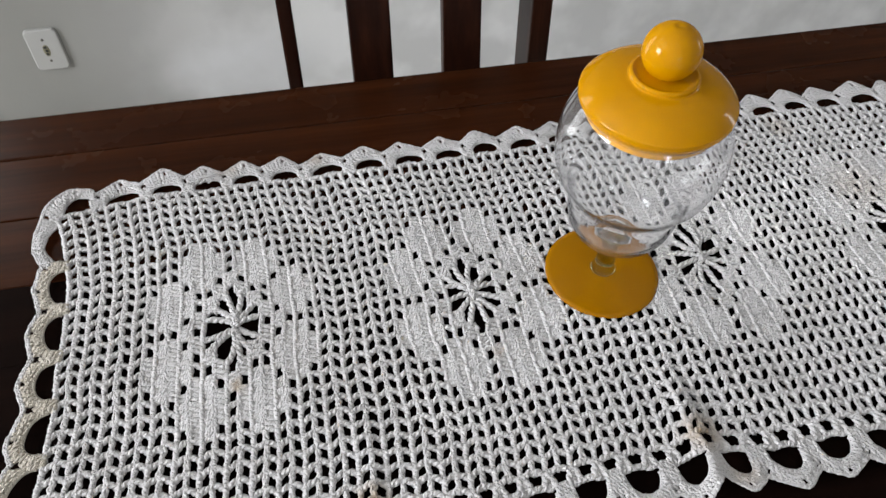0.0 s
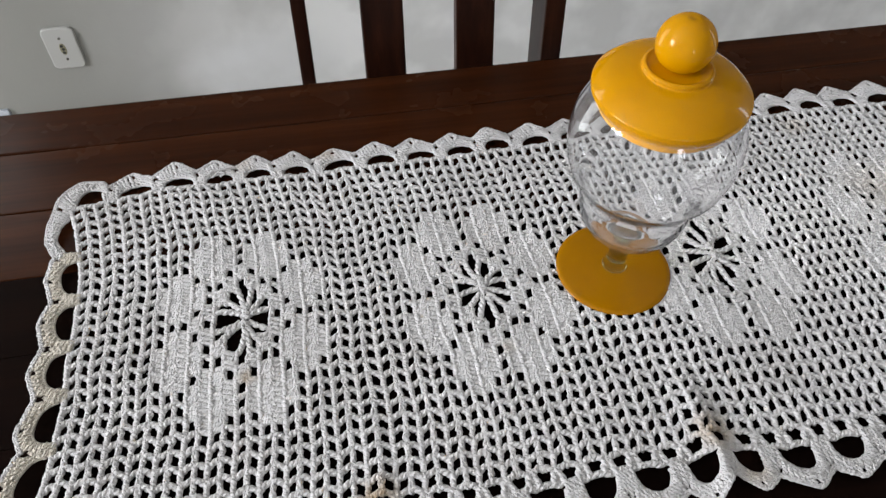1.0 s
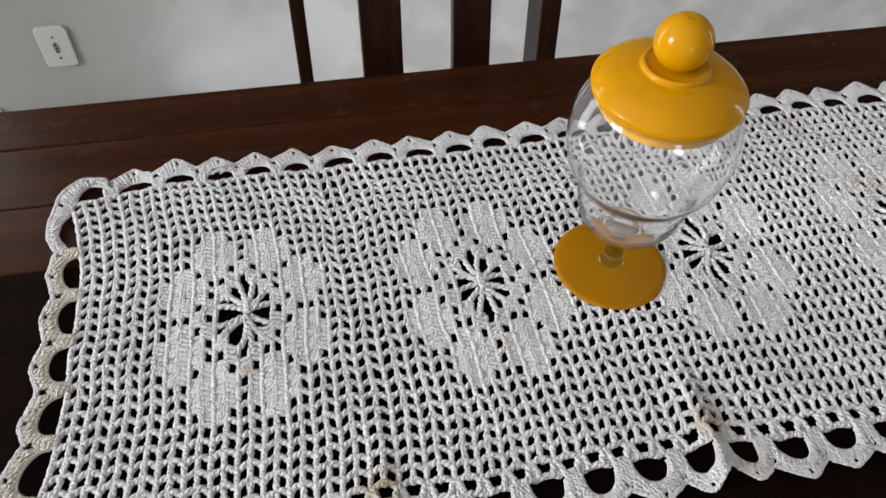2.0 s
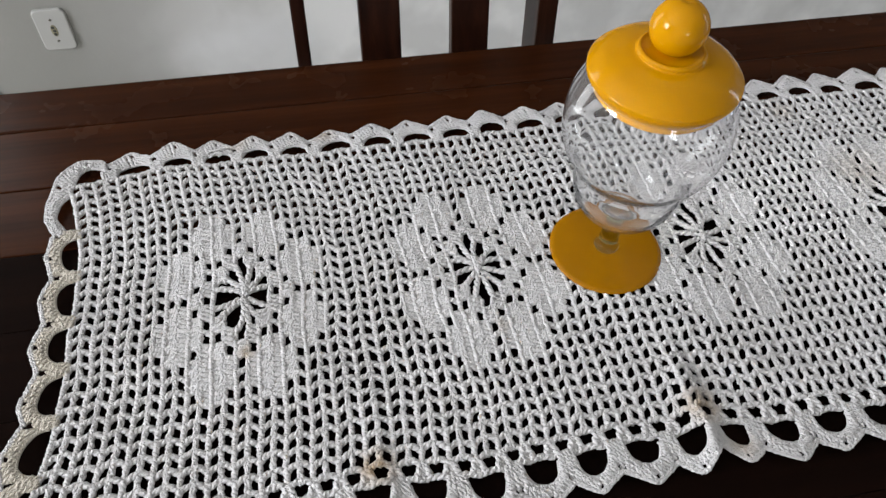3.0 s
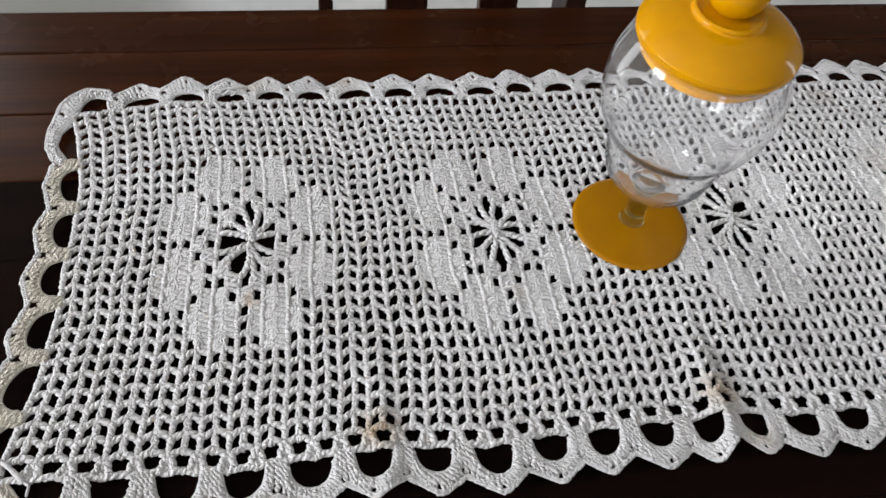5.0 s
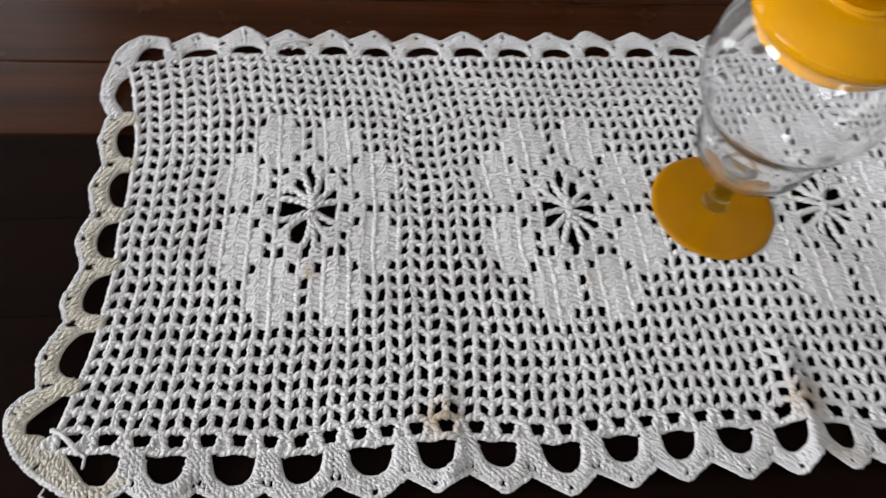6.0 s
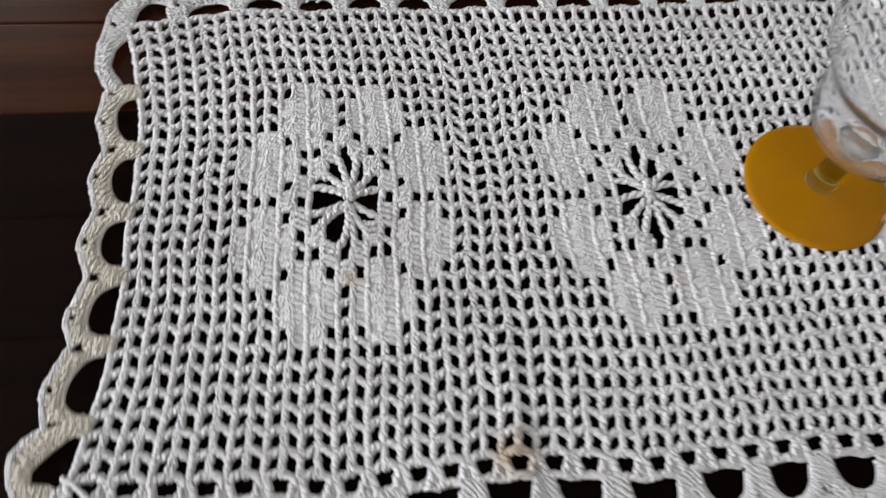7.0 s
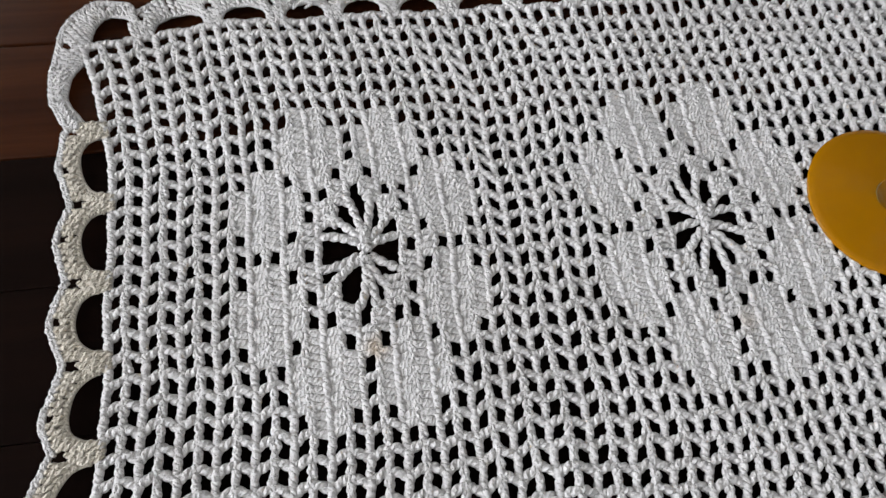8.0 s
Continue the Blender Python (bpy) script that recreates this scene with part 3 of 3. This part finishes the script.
    net.append(ropes(chain, 0.00170, 8, 2, 1.5, 0.08))
    net.append(ropes(loops, 0.00150, 7, 2, 1.5, 0.12))
    cloth_part("net", net, root, "open square crochet net", "stuff")

    # flowers
    for f in FLOWERS:
        pieces = [ropes(posts.pop(("heart", f)), 0.0026, 10, 2, 3.0, 0.2, 0.85)]
        legs = []
        mid = f + 0.22 if f == 0 else f
        for n in range(12):
            turn = 2 * math.pi * (n + 0.45) / 12 + rng.normal(0, 0.04)
            c, d = math.cos(turn), math.sin(turn)
            long = 1.06 / max(abs(c) / 2.5, abs(d) / 2.85, (abs(c) + abs(d)) / 3.75)
            s = np.linspace(0.13, 1, 10)
            sway = rng.normal(0, 0.20) * np.sin(s * 3.1)
            legs.append(lay(mid * (1 - s) + f * s + c * long * s - d * sway, d * (long * s + 0.40 * (1 - s)) + c * sway, 0.0010 + 0.0014 * (1 - s)))
        pieces.append(twine(legs, 0.00300, 0.0140, spread=0.40))
        bits = []
        for n in range(8):
            s = np.linspace(0, 1, 6)
            w, up = (n % 2 - 0.5) * 0.6, -0.75 + 0.19 * n
            jog = rng.normal(0, 0.05, 2)
            bits.append(lay(mid + w * (1 - 2.1 * s) + jog[0], up + 0.25 * s + 0.16 * np.sin(s * 3.1) + jog[1], 0.0024 + 0.0016 * np.sin(s * 3.1)))
        pieces.append(twine(bits, 0.0023, 0.0080, spread=0.4))
        flower = cloth_part("flower_motif", pieces, root, "spider-web centre of a flower motif")
        for key in [k for k in posts if k[0] == "petal" and k[1] == f]:
            cloth_part("petal", [ropes(posts.pop(key), 0.00295, 9, 2, 2.2, 0.05, 0.62)], flower, "dense solid crochet petal")

    # edging: bands of close stitches over open arches, each with a blunt point outwards
    def stitches(ends, radius=0.00215):
        """Single stitches side by side, each a stout twisted strand with a loop round its foot."""
        s = np.linspace(0, 1, 7)[:, None]
        posts, loops = [], []
        for a, b in ends:
            slip = rng.normal(0, 0.0004, 3) * (1, 1, 0.5)
            line = a + (b - a) * s + slip * np.sin(s * math.pi)
            line[:, 2] += 0.0009 * np.sin(s[:, 0] * math.pi)
            posts.append(line)
            way = (b - a) / (np.linalg.norm(b - a) + 1e-9)
            over = np.array([-way[1], way[0], 0.0])
            c = a + (b - a) * (0.52 + rng.normal(0, 0.05))
            q = np.linspace(-1, 1, 7)[:, None]
            loops.append(c + over * 0.0021 * q + way * 0.0013 * q + np.array([0, 0, 0.0012]) * (1 - q * q) + np.array([0, 0, 0.0004]))
        v, q, uv = twine(posts, radius * 1.05, 0.0095, 2, 0.0012)
        v2, q2, uv2 = ropes(loops, 0.0014, 6, 2, 1.5, 0.1)
        return np.concatenate([v, v2]), np.concatenate([q, q2 + len(v)]), np.concatenate([uv, uv2])

    def band(name, pairs, eyes, warm=0):
        """A band of stitches from inner to outer points, with a chain along the outer edge; eyes are left open below it."""
        ends = []
        for n, (a, b) in enumerate(pairs):
            way = (b - a) / np.linalg.norm(b - a)
            ends.append((a + way * 0.0016, a + (b - a) * 0.58 if n in eyes else b - way * 0.0016))
        inner, outer = np.array([a for a, b in ends]), np.array([b for a, b in pairs])
        whole = cloth_part(name, [(*stitches(ends), warm)], root, kind="stuff")
        # the chain: a core, and a pair of short slanted strands to each stitch
        core = np.concatenate([[outer[0]], (outer[:-1] + outer[1:]) / 2, [outer[-1]]])
        vees, s = [], np.linspace(0, 1, 6)[:, None]
        for a, b in zip(core, core[1:]):
            way = (b - a) / (np.linalg.norm(b - a) + 1e-9)
            over = np.array([-way[1], way[0], 0.0])
            for side in (-1, 1):
                vees.append(a - way * 0.0006 + (b - a + way * 0.0016) * s + over * side * 0.0014 * (1.0 - 0.75 * s) + np.array([0, 0, 0.0008]) * np.sin(s * 2.8) + rng.normal(0, 0.0002, 3))
        cloth_part("edge_cord", [ropes(core[None], 0.0018, 8, 2, 1.8, 0.2), ropes(vees, 0.00135, 7, 2, 1.6, 0.15)], whole, "chain-stitched outer cord")
        cloth_part("inner_cord", [(*ropes(inner[None], 0.0016, 8, 2, 1.8, 0.2), warm)], whole)
        return whole

    def scallop(along, out, reach, hole, count, point, tilt, grip, skew, warm, sharp):
        """along(s) is the edge for s from 0 to 1, out(s) the way outwards; hole: the height of the arch's opening; grip: half a foot's width."""
        pairs = []
        peak, curl = 0.5 - 0.30 * tilt + rng.normal(0, 0.03), rng.normal(0.0006, 0.0011)
        for k in np.linspace(0, 1, count):
            c = (k - peak) / (peak if k < peak else 1 - peak)
            far = reach * (1 - point * abs(c) ** sharp)
            s_in = 0.5 - (0.5 - grip) * math.cos(math.pi * k)
            s_in += skew + 0.35 * (peak - 0.5) * math.sin(math.pi * k)
            near = hole * (0.10 + 0.90 * max(math.sin(math.pi * k), 0.0) ** 0.75)
            up = np.array([0, 0, 0.0014 + curl * (1 - c * c)])
            inner, outer = along(s_in) + out(s_in) * near + up, along(k) + out(k) * far + up + np.array([0, 0, 0.0006])
            pairs.append((inner, outer))
        return band("scallop", pairs, {0, count - 1, round((count - 1) * peak)}, warm)

    def foot(along, out, hole, grip, skew, warm=0):
        """The close stitches that tie two scallops to the cloth."""
        pairs = []
        for n, d in enumerate((-1.0, -0.5, 0.0, 0.5, 1.0)):
            up = np.array([0, 0, 0.0018])
            pairs.append((along(skew + d * grip * 0.70) - out(0) * 0.003 + up, along(skew * 0.6 + d * grip * 0.90) + out(0) * hole * (1.0 if n % 2 == 0 else 0.85) + up))
        cloth_part("scallop_foot", [(*stitches(pairs, 0.0021), warm)], root, kind="stuff")

    def edge_of(u0, u1, v0, v1, way, lean):
        """The edge, and the way outwards from it, which leans a little to one side in the middle."""
        return (lambda s: lay(u0 + (u1 - u0) * s, v0 + (v1 - v0) * s)), (lambda s: np.array([way[0] + abs(way[1]) * lean * math.sin(math.pi * s), way[1] + abs(way[0]) * lean * math.sin(math.pi * s), 0.0]))

    def corner(controls, warm=0):
        """The edging round a corner: a few outer and inner marks, joined by a smooth line and worked over."""
        marks = np.array(controls)
        at = np.concatenate([[0], np.cumsum(np.linalg.norm(np.diff(marks[:, :2], axis=0), axis=1) * 0.6 + np.linalg.norm(np.diff(marks[:, 2:], axis=0), axis=1) * 0.4)])
        slope = 0.6 * np.gradient(marks, at, axis=0)
        pairs = []
        for d in np.linspace(0, at[-1], int(at[-1] / 0.0033)):
            n = min(int(np.searchsorted(at, d, "right")) - 1, len(at) - 2)
            h = at[n + 1] - at[n]
            q = (d - at[n]) / h
            p = ((1 + 2 * q) * (1 - q) ** 2 * marks[n] + q * (1 - q) ** 2 * h * slope[n]
                 + q * q * (3 - 2 * q) * marks[n + 1] + q * q * (q - 1) * h * slope[n + 1])
            inner, outer = np.array([p[2], p[3], CLOTH + 0.0045]), np.array([p[0], p[1], CLOTH + 0.0052])
            way = (outer - inner) / np.linalg.norm(outer - inner)
            pairs.append((inner + way * 0.0020, outer - way * 0.0008))
        band("corner_shell", pairs, {len(pairs) // 5, len(pairs) // 2, len(pairs) * 4 // 5}, warm)

    edge, low, side_l, side_r = HIGHEST + 0.62, LOW - 0.62, FIRST - 0.55, LAST + 0.55
    columns = np.linspace(FIRST, LAST, 300)

    def columns_at(v, xs):
        return np.interp(xs, lay(columns, v)[:, 0], columns)

    far_side = lay(side_l, 0)[0] + lay(side_r, 0)[0]
    back = columns_at(edge, np.r_[-0.144, -0.093, -0.047, -0.005, 0.037, 0.080, 0.131, 0.177, 0.224, 0.270, 0.314, 0.361, np.linspace(0.410, 0.716, 8), 0.760, 0.812, far_side + 0.144])
    fore = columns_at(low, np.r_[-0.119, -0.074, -0.024, 0.024, 0.075, 0.121, 0.167, 0.215, 0.261, 0.305, 0.352, 0.393, 0.431, 0.4785, 0.526, np.linspace(0.574, far_side + 0.119, 6)])
    west = np.array([-11.0, -7.1, -3.5, 0.1, 4.1, 8.2])

    def run(marks, line, reaches, holes, count, point, spread, tilts, grip, skew=0.0, warm=0, sharp=1.05):
        """Scallops between the marks; reaches, holes and tilts change evenly along the edge."""
        last = len(marks) - 2
        for n, (a, b) in enumerate(zip(marks, marks[1:])):
            reach, hole, tilt = (np.interp(n / last, np.linspace(0, 1, len(q)), q) for q in (reaches, holes, tilts))
            scallop(*line(a, b, rng.normal(0, spread)), reach + rng.normal(0, 0.0010), hole + rng.normal(0, 0.0006), count, point, tilt, grip, skew, warm, sharp)
            foot(*line(a, b, 0.0), hole, grip, skew, warm)
        foot(*line(marks[-1], marks[-1] + (marks[-1] - marks[-2]), 0.0), hole, grip, skew, warm)

    run(back, lambda a, b, d: edge_of(a, b, edge, edge, (0, 1), d), (0.0367, 0.0367, 0.0378), (0.0145, 0.0145, 0.0140), 15, 0.44, 0.05, (0.0, 0.0), 0.14, 0.14, sharp=0.88)
    run(fore, lambda a, b, d: edge_of(a, b, low, low, (0, -1), d), (0.0390, 0.0390, 0.0330), (0.0222, 0.0222, 0.0185), 15, 0.38, 0.05, (0.0, 0.0, 0.0, -0.3), 0.18)
    run(west, lambda a, b, d: edge_of(side_l, side_l, a, b, (-1, 0), d), (0.0360, 0.0347, 0.0333, 0.0333, 0.0318), (0.0203, 0.0190, 0.0180, 0.0180, 0.0175), 14, 0.25, 0.05, (0.0, 0.0), 0.12, 0.0, 1)
    run(west, lambda a, b, d: edge_of(side_r, side_r, a, b, (1, 0), d), (0.0345, 0.0310, 0.0300), (0.0180, 0.0155, 0.0155), 14, 0.25, 0.05, (0.0, 0.0), 0.12)
    rear = [(-0.183, 0.116, -0.171, 0.118), (-0.197, 0.137, -0.184, 0.139), (-0.198, 0.158, -0.182, 0.156), (-0.195, 0.180, -0.175, 0.166), (-0.191, 0.201, -0.172, 0.180),
            (-0.181, 0.213, -0.171, 0.190), (-0.170, 0.221, -0.170, 0.197), (-0.157, 0.219, -0.163, 0.205), (-0.146, 0.217, -0.147, 0.202), (-0.135, 0.208, -0.138, 0.193)]
    front = [(-0.192, -0.151, -0.173, -0.160), (-0.204, -0.161, -0.187, -0.172), (-0.213, -0.172, -0.196, -0.182), (-0.211, -0.187, -0.195, -0.191), (-0.204, -0.201, -0.184, -0.190),
             (-0.190, -0.216, -0.175, -0.197), (-0.175, -0.227, -0.164, -0.206), (-0.161, -0.235, -0.155, -0.218), (-0.147, -0.241, -0.148, -0.226), (-0.133, -0.239, -0.138, -0.227), (-0.120, -0.229, -0.129, -0.214)]
    # the corners begin and end at the valleys of the runs beside them
    rear[0] = (*(lay(side_l, west[-1])[:2] + (-0.0225, 0)), *rear[0][2:])
    rear[-1] = (*(lay(back[0], edge)[:2] + (0, 0.0215)), *rear[-1][2:])
    front[0] = (*(lay(side_l, west[0])[:2] + (-0.0259, 0)), *front[0][2:])
    front[-1] = (*(lay(fore[0], low)[:2] + (0, -0.0229)), *front[-1][2:])
    for marks, warm in ((rear, 0), (front, 1)):
        corner(marks, warm)
        corner([(far_side - a, b, far_side - c, d) for a, b, c, d in marks])

    # loose ends of yarn
    def loose(points, radius):
        s = np.linspace(0, 1, 6 * len(points))
        at = np.linspace(0, 1, len(points))
        p = np.stack([np.interp(s, at, [q[k] for q in points]) for k in range(3)], -1)
        p[1:-1] = (p[:-2] + 2 * p[1:-1] + p[2:]) / 4
        cloth_part("loose_thread", [ropes(p[None], radius, 6, 2, 1.0, 0.1)], root, "thin loose end of yarn")

    z = CLOTH + 0.006
    loose([(-0.036, 0.206, z), (-0.028, 0.211, z + 0.003), (-0.016, 0.210, z + 0.005), (-0.006, 0.212, z + 0.002)], 0.0010)
    loose([(-0.030, 0.203, z), (-0.022, 0.207, z + 0.004), (-0.014, 0.204, z + 0.004), (-0.021, 0.202, z + 0.001)], 0.0011)
    loose([(-0.177, -0.228, z - 0.003), (-0.180, -0.233, z - 0.004), (-0.176, -0.235, z - 0.004)], 0.0008)
    loose([(-0.158, -0.204, z), (-0.152, -0.209, z + 0.001), (-0.153, -0.217, z)], 0.0011)
    loose([(0.078, 0.047, z), (0.081, 0.0482, z + 0.002), (0.0845, 0.048, z + 0.001)], 0.0006)
    loose([(-0.180, -0.187, z), (-0.170, -0.192, z + 0.003), (-0.156, -0.206, z + 0.002)], 0.0018)
    return root


runner()
